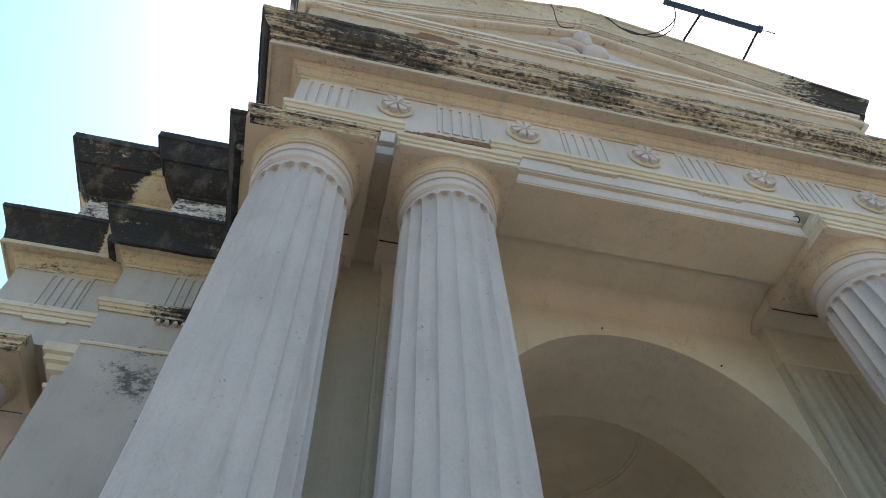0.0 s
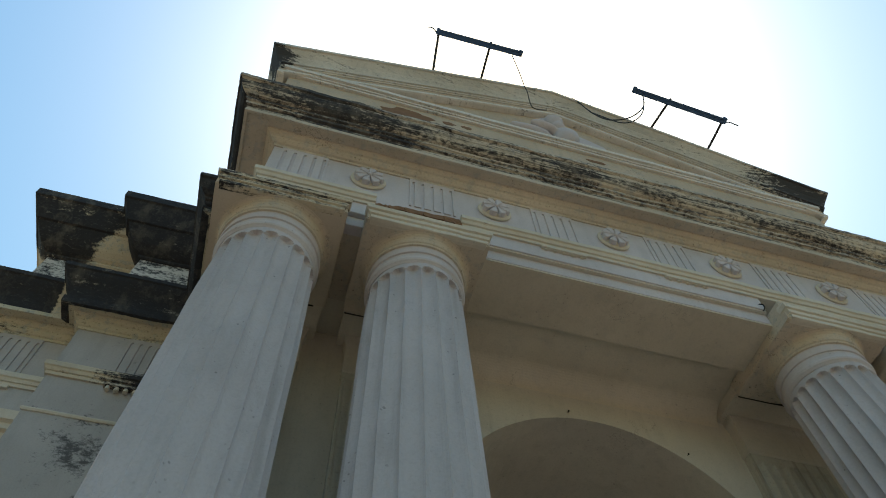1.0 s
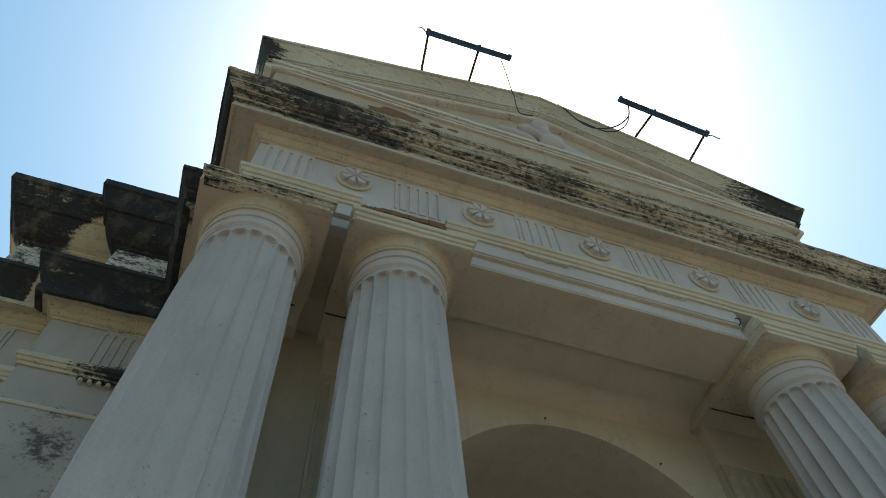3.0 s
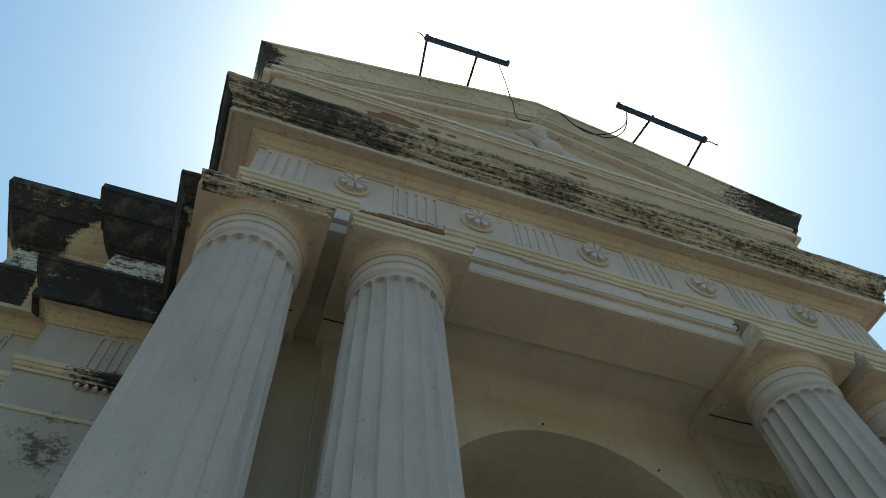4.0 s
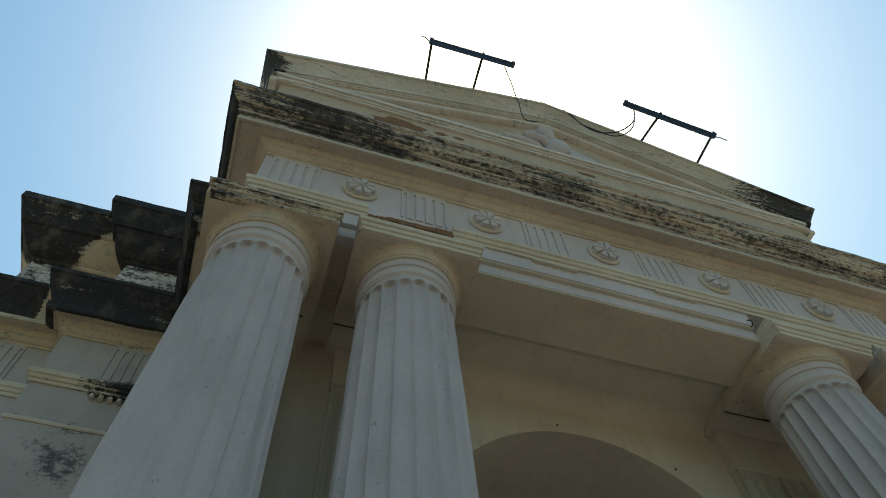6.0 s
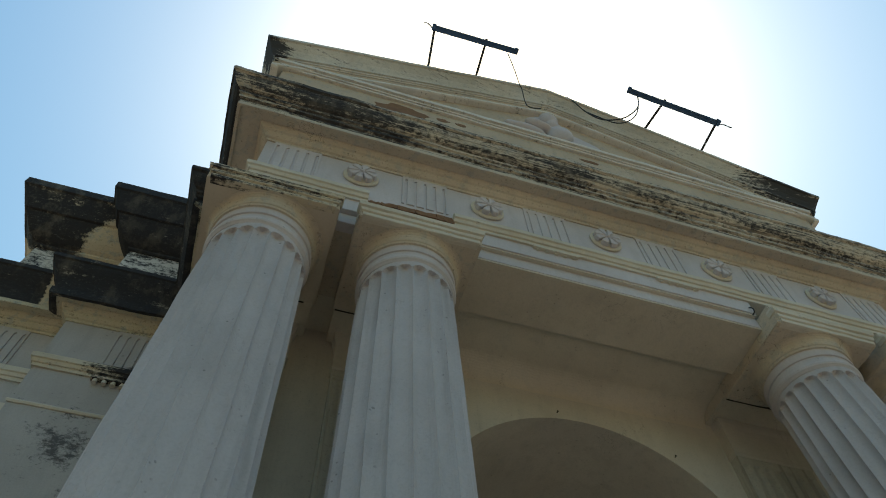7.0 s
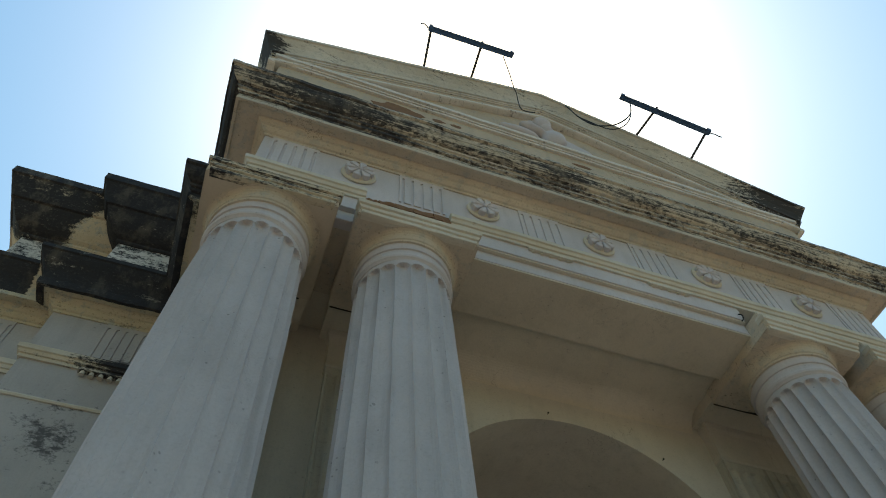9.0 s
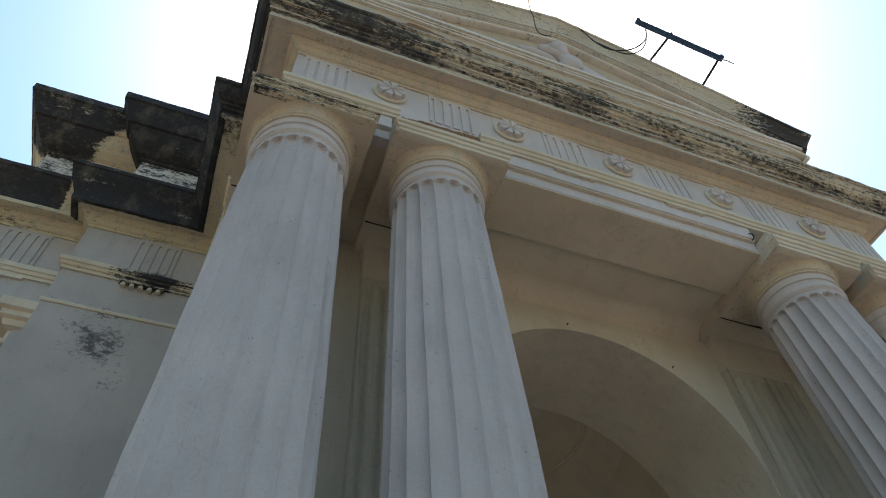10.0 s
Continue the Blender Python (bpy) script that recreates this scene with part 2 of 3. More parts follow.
def rake(profile, path, wear=0.004, pitch=0.15):
    """A moulding of closed profile (towards the viewer, above) along places (x, z) of the facade, with plumb ends."""
    rings = []
    for i, (a, b) in enumerate(zip(path, path[1:])):
        a, b = Vector(a), Vector(b)
        k = max(1, int((b - a).length / pitch))
        for s in range(k + (i == len(path) - 2)):
            c = a.lerp(b, s / k)
            back = 0.42 if abs(c.x) > PX - 0.01 else 0.0   # the ends slope inwards to the foot
            rings.append([wobble((c.x + (back * 1.25 * (max(h, -0.6) + 0.12) if c.x > 0 else -back * (max(h, -0.6) + 0.04)), -u, c.y + h), 3.1, wear) for u, h in profile])
    return skin(bmesh.new(), rings)


def lathe(bm, profile, seg=64, wear=0.0):
    """Profile of (radius, z) round the z axis."""
    return skin(bm, [[wobble((r * math.cos(2 * math.pi * i / seg), r * math.sin(2 * math.pi * i / seg), z), 2.5, wear) for i in range(seg)] for r, z in profile])


def tube(name, points, radius, material, parent=None, label=""):
    cu = bpy.data.curves.new(name, "CURVE")
    cu.dimensions, cu.bevel_depth, cu.bevel_resolution = "3D", radius, 2
    sp = cu.splines.new("NURBS")
    sp.points.add(len(points) - 1)
    for q, p in zip(sp.points, points):
        q.co = (*p, 1)
    sp.use_endpoint_u, sp.order_u = True, 3
    tmp = bpy.data.objects.new(name, cu)
    me = bpy.data.meshes.new_from_object(tmp)
    bpy.data.objects.remove(tmp)
    me.materials.clear()
    me.materials.append(material)
    ob = new(name, me)
    ob.parent = parent
    if label:
        tagged(ob, label)
    return ob


# ---- the plan ----
Z_CAP, Z_ARCH, Z_TAENIA, Z_FRIEZE, Z_BED, Z_SOFFIT, Z_TOP = 6.45, 6.57, 6.91, 7.08, 7.63, 7.80, 8.26
FX, RX, RY = 3.29, 3.55, 1.17          # half width of the porch, of the block behind, and that block's front
WY, WY2, WX, WX2 = 2.60, 2.86, -4.96, -6.12   # side wing: its two planes and its two corners
PLAN = [(WX2, 7.5), (WX2, WY2), (WX, WY2), (WX, WY), (-RX, WY), (-RX, RY), (-FX, RY), (-FX, 0), (FX, 0), (FX, RY), (RX, RY), (RX, 7.5)]
CORNICE = [(WX2, 7.5), (WX2, WY2), (WX, WY2), (WX, WY), (-3.655, WY), (-3.655, 1.145), (-3.40, 1.145), (-3.40, 0), (3.40, 0), (3.40, 1.145), (3.655, 1.145), (3.655, 7.5)]
P_TAENIA = [(-0.2, 6.91), (0.02, 6.91), (0.02, 6.95), (0.035, 6.955), (0.045, 6.99), (0.06, 7.0), (0.06, 7.05), (0.045, 7.06), (0.04, 7.08), (-0.2, 7.08)]
P_BED = [(-0.25, 7.63), (0.012, 7.63), (0.015, 7.66), (0.035, 7.67), (0.06, 7.70), (0.065, 7.72), (0.085, 7.73), (0.105, 7.765), (0.11, 7.785), (0.11, 7.80), (-0.25, 7.80)]
P_CORONA = [(-0.25, 7.80), (0.19, 7.795), (0.20, 7.775), (0.225, 7.775), (0.225, 7.83), (-0.25, 7.83)]
P_CYMA = [(-0.25, 7.83), (0.22, 7.83), (0.226, 7.875), (0.212, 7.88), (0.212, 7.888), (0.245, 7.90), (0.25, 7.935), (0.236, 7.94), (0.236, 7.948), (0.264, 7.96), (0.268, 7.995), (0.258, 8.0), (0.262, 8.01), (0.29, 8.02), (0.322, 8.055), (0.35, 8.12), (0.362, 8.18), (0.356, 8.19), (0.385, 8.205), (0.385, 8.26), (-0.25, 8.29)]

P_WING = [(-0.25, 7.83), (0.22, 7.83), (0.228, 7.87), (0.243, 7.93), (0.264, 7.99), (0.292, 8.045), (0.325, 8.10), (0.352, 8.15), (0.366, 8.19), (0.385, 8.205), (0.385, 8.26), (-0.25, 8.29)]
P_LIP = [(0.16, 7.81), (0.18, 7.779), (0.20, 7.768), (0.234, 7.764), (0.240, 7.80), (0.243, 7.86), (0.16, 7.86)]


def run(profile, a, b, name, material, parent, label="", wear=0.004):
    plan = CORNICE if profile in (P_CYMA, P_WING, P_CORONA, P_LIP) else PLAN
    return part(name, sweep(profile, plan, a, b, wear), material, parent, label)


# ---- ground ----
bm = bmesh.new()
bmesh.ops.create_grid(bm, x_segments=80, y_segments=80, size=1.0)
for v in bm.verts:
    v.co = Vector((math.copysign(abs(v.co.x) ** 3, v.co.x) * 1500, math.copysign(abs(v.co.y) ** 3, v.co.y) * 1500, 0))
    v.co.z = 0.03 * noise.noise(v.co * 0.4) - 0.02
tagged(part("ground", bm, m_ground), "bare sandy forecourt round the building", "ground", kind="structure")
bm = bmesh.new()
box(bm, -4.0, 4.0, -0.75, 1.4, -0.1, 0.30, 0.015)
box(bm, -4.3, 4.3, -1.1, 1.0, -0.1, 0.15, 0.015)
tagged(part("porch_floor", bm, m_cream), "cream plastered porch floor with two low steps", "floor", kind="structure")


# ---- columns ----
def column():
    """Fluted column with its foot at z 0.30 and axis at the origin."""
    c = thing("portico_column", "white limewashed fluted column with ochre square capital", "column", "columns of the building")
    n, per = 20, 10
    top = 6.05
    zs = [0.55 + 5.05 * i / 26 for i in range(27)] + [5.70, 5.80, 5.90, 5.95, 5.985, 6.0, 6.015, 6.025, 6.035, 6.043, 6.049, 6.055, 6.11]
    rings = []
    for z in zs:
        f = (z - 0.55) / 5.6
        r = (0.466 - 0.097 * f ** 1.35) * (1 - 0.008 * (6.1 - z))
        lean = -0.038 * (6.1 - z)
        ring = []
        for i in range(n * per):
            a = 2 * math.pi * (i - 3.89) / (n * per)
            u = (i % per) / per * 2 - 1
            room = math.sqrt(max(0.0, 1 - max(0.0, (z - (top - 0.05)) / 0.05) ** 2)) if z < top else 0.0
            w = 0.90 * room * (1.0 if z > 0.62 else 0.0)
            depth = 0.042 * math.sqrt(max(0.0, 1 - (u / w) ** 2)) * min(1, w * 2.0) if w > 0.02 and abs(u) < w else 0.0
            q = Vector((math.cos(a), math.sin(a), 0)) * (r - depth)
            ring.append(wobble(wobble((q.x, q.y + lean, z), 1.7, 0.007), 7.0, 0.003))
        rings.append(ring)
    part("shaft", skin(bmesh.new(), rings), m_shaft, c, "white fluted shaft with rounded flute heads")
    part("necking", lathe(bmesh.new(), [(0.372, 6.095), (0.382, 6.11), (0.391, 6.12), (0.396, 6.14), (0.391, 6.16), (0.379, 6.165), (0.377, 6.20), (0.379, 6.225), (0.392, 6.23), (0.395, 6.25), (0.384, 6.255), (0.386, 6.30), (0.392, 6.315)], 64, 0.003), m_white, c, "white neck rings")
    part("echinus", lathe(bmesh.new(), [(0.388, 6.31), (0.405, 6.315), (0.409, 6.33), (0.402, 6.335), (0.414, 6.345), (0.418, 6.36), (0.412, 6.365), (0.414, 6.385), (0.421, 6.41), (0.433, 6.43), (0.448, 6.442), (0.462, 6.446), (0.462, 6.452), (0.43, 6.46)], 72, 0.003), m_ochre, c, "ochre flared rings under the capital block")
    b = lathe(bmesh.new(), [(0.50, 0.29), (0.56, 0.31), (0.58, 0.36), (0.565, 0.42), (0.53, 0.44), (0.52, 0.47), (0.535, 0.50), (0.52, 0.54), (0.44, 0.56)], 48)
    bmesh.ops.translate(b, vec=(0, -0.215, 0), verts=b.verts)
    part("base", b, m_white, c)
    b = bmesh.new()
    sq = lambda w, y0, y1, z: [(-w, y0, z), (w, y0, z), (w, y1, z), (-w, y1, z)]
    skin(b, [sq(0.506, -0.452, 0.485, 6.45), sq(0.508, -0.455, 0.485, 6.56), sq(0.508, -0.455, 0.485, 6.70)])
    bmesh.ops.bevel(b, geom=list(b.edges), offset=0.008, segments=2, affect="EDGES")
    bmesh.ops.subdivide_edges(b, edges=list(b.edges), cuts=6, use_grid_fill=True)
    for v in b.verts:
        v.co = wobble(wobble(v.co, 5, 0.006), 19, 0.003)
    part("abacus", b, m_ochre, c, "ochre square block of the capital")
    r = random.Random(4)
    edge = [(-0.49 + 0.075 * k, r.uniform(0.004, 0.016)) for k in range(13)]
    part("crack", skin(bmesh.new(), [[(x, 0.491, 6.443 + w * 0.5), (x, 0.491 - w * 1.6, 6.441), (x, 0.491 - w * 1.6, 6.452), (x, 0.491, 6.47)] for x, w in edge]), m_gap, c, "dark open joint along the block's rear edge")
    # stepped moulding along the block's front, its ends cut on the slant: half length, front, height
    steps = ((0.470, -0.440, 6.447), (0.474, -0.466, 6.449), (0.478, -0.470, 6.455), (0.479, -0.471, 6.487), (0.482, -0.463, 6.492), (0.487, -0.463, 6.498), (0.492, -0.480, 6.506), (0.502, -0.484, 6.538), (0.500, -0.474, 6.544), (0.505, -0.475, 6.552), (0.516, -0.494, 6.560), (0.524, -0.500, 6.598), (0.516, -0.490, 6.612), (0.51, -0.45, 6.64))
    rings = []
    for w, y0, z in steps:
        front = [(-w + 2 * w * k / 28, y0) for k in range(29)]
        rings.append([wobble(wobble((x, y, z), 9, 0.005), 31, 0.002) for x, y in front + [(w, -0.40), (-w, -0.40)]])
    part("crown_moulding", skin(bmesh.new(), rings), m_trim, c, "stepped moulding along the front of the capital block")
    return c


COL_Y = 0.32
col = column()
col.matrix_basis = pose(-1.867, COL_Y, 0)
for x in (1.867, 3.03):
    copy_thing(col, pose(x, COL_Y, 0))
corner = copy_thing(col, pose(-3.03, COL_Y, 0))
tagged(corner, "white fluted corner column with mould-stained capital moulding")
for o in corner.children:
    if o.name.startswith(("crown_moulding", "abacus")):
        o.data = o.data.copy()
        o.data.materials[0] = m_dirty_trim if o.name.startswith("crown") else m_corner
far = copy_thing(corner, pose(-5.99, WY2 + 0.30, -0.12))
tagged(far, "white fluted column of the side wing with stained capital")

# ---- entablature of the porch ----
ent = thing("portico_entablature", "ochre and white plaster entablature over the columns with black mould", "entablature")
b = boxed(-1.36, 1.36, 0.045, 0.60, Z_ARCH, 6.93, bevel=0.006)
part("architrave", b, m_white, ent, "white architrave beam between the inner columns")
for x0, x1 in ((-2.54, -2.37), (2.37, 2.54)):
    part("architrave", boxed(x0, x1, 0.045, 0.14, 6.59, 6.73, bevel=0.004), m_white, ent, "white end of the beam in the gap")
    part("fascia", boxed(x0, x1, 0.0, 0.13, 6.73, 6.93, bevel=0.004), m_white, ent, "upper white band in the gap")
    part("soffit", boxed(x0, x1, 0.14, 0.80, 6.60, 6.93), m_ochre, ent)
b = boxed(-1.35, 1.35, 0.0, 0.10, 6.73, 6.93, bevel=0.004)
part("fascia", b, m_white, ent, "upper white band of the architrave")
part("fillet", boxed(-1.35, 1.35, 0.012, 0.06, 6.712, 6.735), m_trim, ent)
b = boxed(-1.36, 1.36, 0.05, 0.59, 6.555, 6.575)
part("soffit", b, m_cream, ent, "cream underside of the beam")
part("core", boxed(-FX, FX, 0.0, 1.6, 6.93, 7.72), m_white, ent, "white frieze wall")
TAENIA = PLAN[:8] + [(-2.31, 0), (-1.55, 0)] + PLAN[8:]
for a, c in ((6, 8), (9, 11)):
    part("taenia", sweep(P_TAENIA, TAENIA, a, c, 0.005), m_trim, ent, "cream fillet moulding under the frieze")
rnd = random.Random(4)
bed = [(-2.32 + 0.02 * k, 0.035 + 0.055 * min(1.0, k / 26)) for k in range(40)]
part("mortar_bed", skin(bmesh.new(), [[(x, 0.05, 6.90), (x, -0.012 - rnd.uniform(0, 0.012), 6.90), (x, -0.016 - rnd.uniform(0, 0.014), 6.93 + h * 0.5), (x, -0.004, 6.93 + h + rnd.uniform(-0.012, 0.016)), (x, 0.05, 6.93 + h)] for x, h in bed]), m_brick, ent, "bare brown mortar with a ragged edge")
xb = -2.20
while xb < -1.60:
    xe = min(xb + rnd.uniform(0.13, 0.20), -1.55)
    h = 0.02 + 0.055 * (xb + 2.2) / 0.65
    b = bmesh.new()
    box(b, xb + 0.003, xe - 0.003, -0.032 - rnd.uniform(0, 0.008), 0.04, 6.905, 6.935 + h + rnd.uniform(-0.006, 0.01))
    bmesh.ops.subdivide_edges(b, edges=list(b.edges), cuts=3, use_grid_fill=True)
    for v in b.verts:
        v.co = wobble(wobble(v.co, 9, 0.010), 45, 0.008)
    part("brick", b, m_brick, ent, "bare brown brick where plaster has fallen")
    xb = xe
run(P_BED, 6, 9, "bed_moulding", m_ochre, ent, "ochre stepped moulding under the cornice")
run(P_CORONA, 6, 9, "corona", m_ochre, ent)
run(P_CYMA, 7, 8, "cornice", m_front, ent, "weathered ochre cornice streaked with black mould", 0.008)
run(P_CYMA, 5, 7, "cornice", m_black, ent, "cornice return blackened by mould", 0.006)
run(P_CYMA, 8, 10, "cornice", m_black, ent, "cornice return blackened by mould", 0.006)


def triglyph(parent, x, y, material):
    """A panel with five upright grooves, its face a little proud of the frieze."""
    b = bmesh.new()
    w, n, g = 0.215, 5, 0.014
    xs = [-w]
    for i in range(n):
        c = -w + 0.035 + i * 0.0875 * 1.03
        xs += [c - g, c, c + g]
    xs.append(w)
    dep = [0.0] + [0.0, 0.05, 0.0] * n + [0.0]
    rows = []
    for z, k in ((7.085, 1), (7.56, 1), (7.575, 0), (7.628, 0)):
        rows.append([(x + u, y - 0.012 + d * k, z) for u, d in zip(xs, dep)] + [(x + w, y + 0.08, z), (x - w, y + 0.08, z)])
    skin(b, rows)
    return part("triglyph", b, material, parent)


def rosette(parent, x, y, z, turn):
    """A low round plate that carries eight blunt petals with open slits between them."""
    b = lathe(bmesh.new(), [(0.158, 0.0), (0.165, 0.008), (0.162, 0.018), (0.150, 0.024), (0.128, 0.026), (0.118, 0.045), (0.03, 0.047), (0.0005, 0.047)], 40, 0.003)
    bmesh.ops.transform(b, matrix=pose(x, y, z, 90), verts=b.verts)
    disc = part("rosette", b, m_cream, parent, "round plaster boss with raised flower")
    for i in range(8):
        a = 2 * math.pi * i / 8 + turn
        rim = [(0.024, -0.008), (0.070, -0.0235), (0.112, -0.0375), (0.127, -0.033), (0.135, -0.014), (0.137, 0.0), (0.135, 0.014), (0.127, 0.033), (0.112, 0.0375), (0.070, 0.0235), (0.024, 0.008)]
        rings = [[(u, -d, v * k) for u, v in rim] for d, k in ((0.02, 0.94), (0.058, 1.0), (0.070, 0.95))]
        rings.append([(0.024 + (u - 0.024) * 0.90 + 0.004, -0.076, v * 0.72) for u, v in rim])
        rings.append([(0.024 + (u - 0.024) * 0.7 + 0.01, -0.071, v * 0.22) for u, v in rim])
        b = skin(bmesh.new(), rings)
        bmesh.ops.transform(b, matrix=pose(x, y, z) @ Matrix.Rotation(a, 4, "Y"), verts=b.verts)
        for v in b.verts:
            v.co = wobble(v.co, 20, 0.004)
        part("petal", b, m_white, disc)
    b = bmesh.new()
    bmesh.ops.create_uvsphere(b, u_segments=12, v_segments=8, radius=0.021)
    bmesh.ops.translate(b, vec=(x, y - 0.068, z), verts=b.verts)
    part("boss", b, m_white, disc, smooth=True)


for i in range(6):
    triglyph(ent, -3.0 + 1.2 * i, 0.0, m_white)
for i in range(5):
    rosette(ent, -2.4 + 1.2 * i, -0.002, 7.37, 0.2 + 0.11 * i)
for x in (-0.6, 0.6):
    part("regula", boxed(x - 0.215, x + 0.215, -0.03, 0.05, 6.875, 6.912, bevel=0.004), m_trim, ent)
    for k in range(5):
        b = bmesh.new()
        bmesh.ops.create_cone(b, segments=10, radius1=0.017, radius2=0.014, depth=0.016, cap_ends=True, matrix=Matrix.Translation((x - 0.17 + 0.085 * k, -0.004, 6.867)))
        part("gutta", b, m_trim, ent)

# ---- pediment ----
ped = thing("pediment", "ochre plaster gable with stained raking cornice", "pediment")
ZP, ZA, PX = 10.12, 11.42, 3.78
part("attic", boxed(-3.50, 3.50, 0.0, 0.7, 8.20, 9.70), m_field, ped, "plain ochre attic wall")
b = bmesh.new()
skin(b, [[(-3.45, y, 9.45), (3.45, y, 9.45), (3.45, y, ZP - 0.5), (0, y, ZA - 0.5), (-3.45, y, ZP - 0.5)] for y in (0.03, 0.6)])
part("tympanum", b, m_field, ped, "ochre gable field")
P_BASE = [(-0.3, 9.655), (0.034, 9.655), (0.038, 9.682), (0.024, 9.687), (0.024, 9.696), (0.052, 9.70), (0.055, 9.722), (0.040, 9.727), (0.040, 9.738), (0.080, 9.744), (0.086, 9.80), (-0.3, 9.82)]
part("base_moulding", sweep(P_BASE, [(-3.5, 0.7), (-3.5, 0), (3.5, 0), (3.5, 0.7)]), m_fillet, ped, "pale moulding at the foot of the gable")
P_RAKE = [(-0.7, -0.44), (0.062, -0.44), (0.066, -0.418), (0.082, -0.414), (0.085, -0.392), (0.072, -0.388), (0.074, -0.378), (0.102, -0.372), (0.105, -0.346), (0.088, -0.340), (0.088, -0.325), (0.10, -0.27), (0.13, -0.185), (0.175, -0.105), (0.19, -0.07), (0.215, -0.065), (0.215, 0.0), (-0.7, 0.02)]
P_RBAND = [(-0.6, -0.54), (0.045, -0.54), (0.05, -0.44), (-0.6, -0.44)]
P_RFILLET = [(-0.6, -0.60), (0.04, -0.60), (0.06, -0.59), (0.065, -0.555), (0.055, -0.54), (-0.6, -0.54)]
for line in ([(-PX, ZP), (0, ZA)], [(0, ZA), (PX, ZP)]):
    part("raking_cornice", rake(P_RAKE, line), m_rake, ped, "stained raking cornice")
    part("raking_band", rake(P_RBAND, line), m_field, ped, "plain ochre band under the raking cornice")
    part("raking_fillet", rake(P_RFILLET, line), m_fillet, ped, "pale fillet along the gable field")


def relief():
    """A plain moulded figure lying in the gable field."""
    b = bmesh.new()
    for p, r, turn in (((-0.09, -0.06, 10.42), (0.13, 0.11, 0.17), 0), ((-0.07, -0.05, 10.24), (0.09, 0.09, 0.12), 0), ((0.02, -0.04, 10.02), (0.17, 0.11, 0.25), 22), ((-0.27, -0.05, 10.14), (0.20, 0.08, 0.08), 24), ((-0.46, -0.02, 9.96), (0.30, 0.08, 0.10), 12), ((-0.09, 0.0, 10.47), (0.22, 0.05, 0.22), 0)):
        bmesh.ops.create_uvsphere(b, u_segments=20, v_segments=12, radius=1.0, matrix=pose(*p, 0, turn, 0) @ Matrix.Diagonal((*r, 1)))
    for v in b.verts:
        v.co = wobble(v.co, 6, 0.02)
    ob = part("plaster_relief", b, m_white, None, smooth=True)
    m = ob.modifiers.new("melt", "REMESH")
    m.mode, m.voxel_size, m.use_smooth_shade = "VOXEL", 0.02, True
    return tagged(ob, "worn white plaster relief in the gable field", "relief")


relief()
b = bmesh.new()
skin(b, [[(0.05, y, 9.78), (0.60, y, 9.78), (0.52, y, 9.98), (0.22, y, 10.16), (0.08, y, 10.12)] for y in (-0.05, 0.05)])
tagged(part("plaster_slab", b, m_white), "white plaster slab beside the relief", "slab")


def bare_patch(x0, x1, z0, z1, y, seed):
    """Ragged patch of bare brick standing a little proud of the rendered face."""
    r = random.Random(seed)
    n = 22
    rim = []
    for i in range(n):
        a = 2 * math.pi * i / n
        k = r.uniform(0.7, 1.05)
        rim.append(((x0 + x1) / 2 + (x1 - x0) / 2 * math.cos(a) * k, (z0 + z1) / 2 + (z1 - z0) / 2 * math.sin(a) * k))
    return part("bare_patch", skin(bmesh.new(), [[(x, y + 0.02, z) for x, z in rim], [(x, y - 0.004, z) for x, z in rim]]), m_brick, ped, "bare brick where plaster has fallen")


bare_patch(-2.42, -1.72, 9.18, 9.60, 0.0, 1)
bare_patch(-1.66, -1.48, 9.42, 9.52, 0.0, 2)
bare_patch(-1.42, -1.27, 9.44, 9.53, 0.0, 3)
bare_patch(0.18, 0.46, 9.44, 9.53, 0.0, 5)

# ---- block behind the porch, with the archway ----
AR, AZ, AY0, AY1 = 1.45, 4.72, RY + 0.03, 2.32   # arch: radius, springing, front and back


def arched_wall(x0, x1, y0, y1, z1, r, zs):
    """A wall with a round-headed opening about x = 0, from the ground up."""
    b = bmesh.new()
    n = 40
    arc = [(r * math.cos(math.pi * i / n), zs + r * math.sin(math.pi * i / n)) for i in range(n + 1)]
    inner = [(r, 0.0)] + arc + [(-r, 0.0)]
    outer = [(x1, 0.0)] + [(x1 if i < 10 else x0 if i > 30 else x1 + (x0 - x1) * (i - 10) / 20, z1 if 10 <= i <= 30 else (zs + (z1 - zs) * i / 10 if i < 10 else zs + (z1 - zs) * (40 - i) / 10)) for i in range(n + 1)] + [(x0, 0.0)]
    rings = []
    for k in range(len(inner)):
        (a, c), (d, e) = inner[k], outer[k]
        rings.append([(a, y0, c), (d, y0, e), (d, y1, e), (a, y1, c)])
    return skin(b, rings)


tagged(part("wall_arch", arched_wall(-RX, RX, AY0, AY1, 6.93, AR, AZ), m_inner), "cream plaster wall with a tall round archway", "wall", kind="structure")
tagged(part("porch_ceiling", boxed(-FX + 0.02, FX - 0.02, 0.55, AY0 + 0.02, 6.615, 6.90), m_cream), "flat cream porch ceiling", "ceiling", kind="structure")
R_COVE = 0.20
curve = [(AY0 + 0.015, 6.62), (AY0 + 0.015, 6.60 - R_COVE)] + [(AY0 + 0.001 - R_COVE + R_COVE * math.cos(a), 6.611 - R_COVE + R_COVE * math.sin(a)) for a in [math.pi / 2 * k / 12 for k in range(13)]]
tagged(part("cove", skin(bmesh.new(), [[(x, y, z) for y, z in curve] for x in (-1.37, 1.37)]), m_cream), "rounded plaster cove between porch ceiling and wall", "trim", kind="structure")
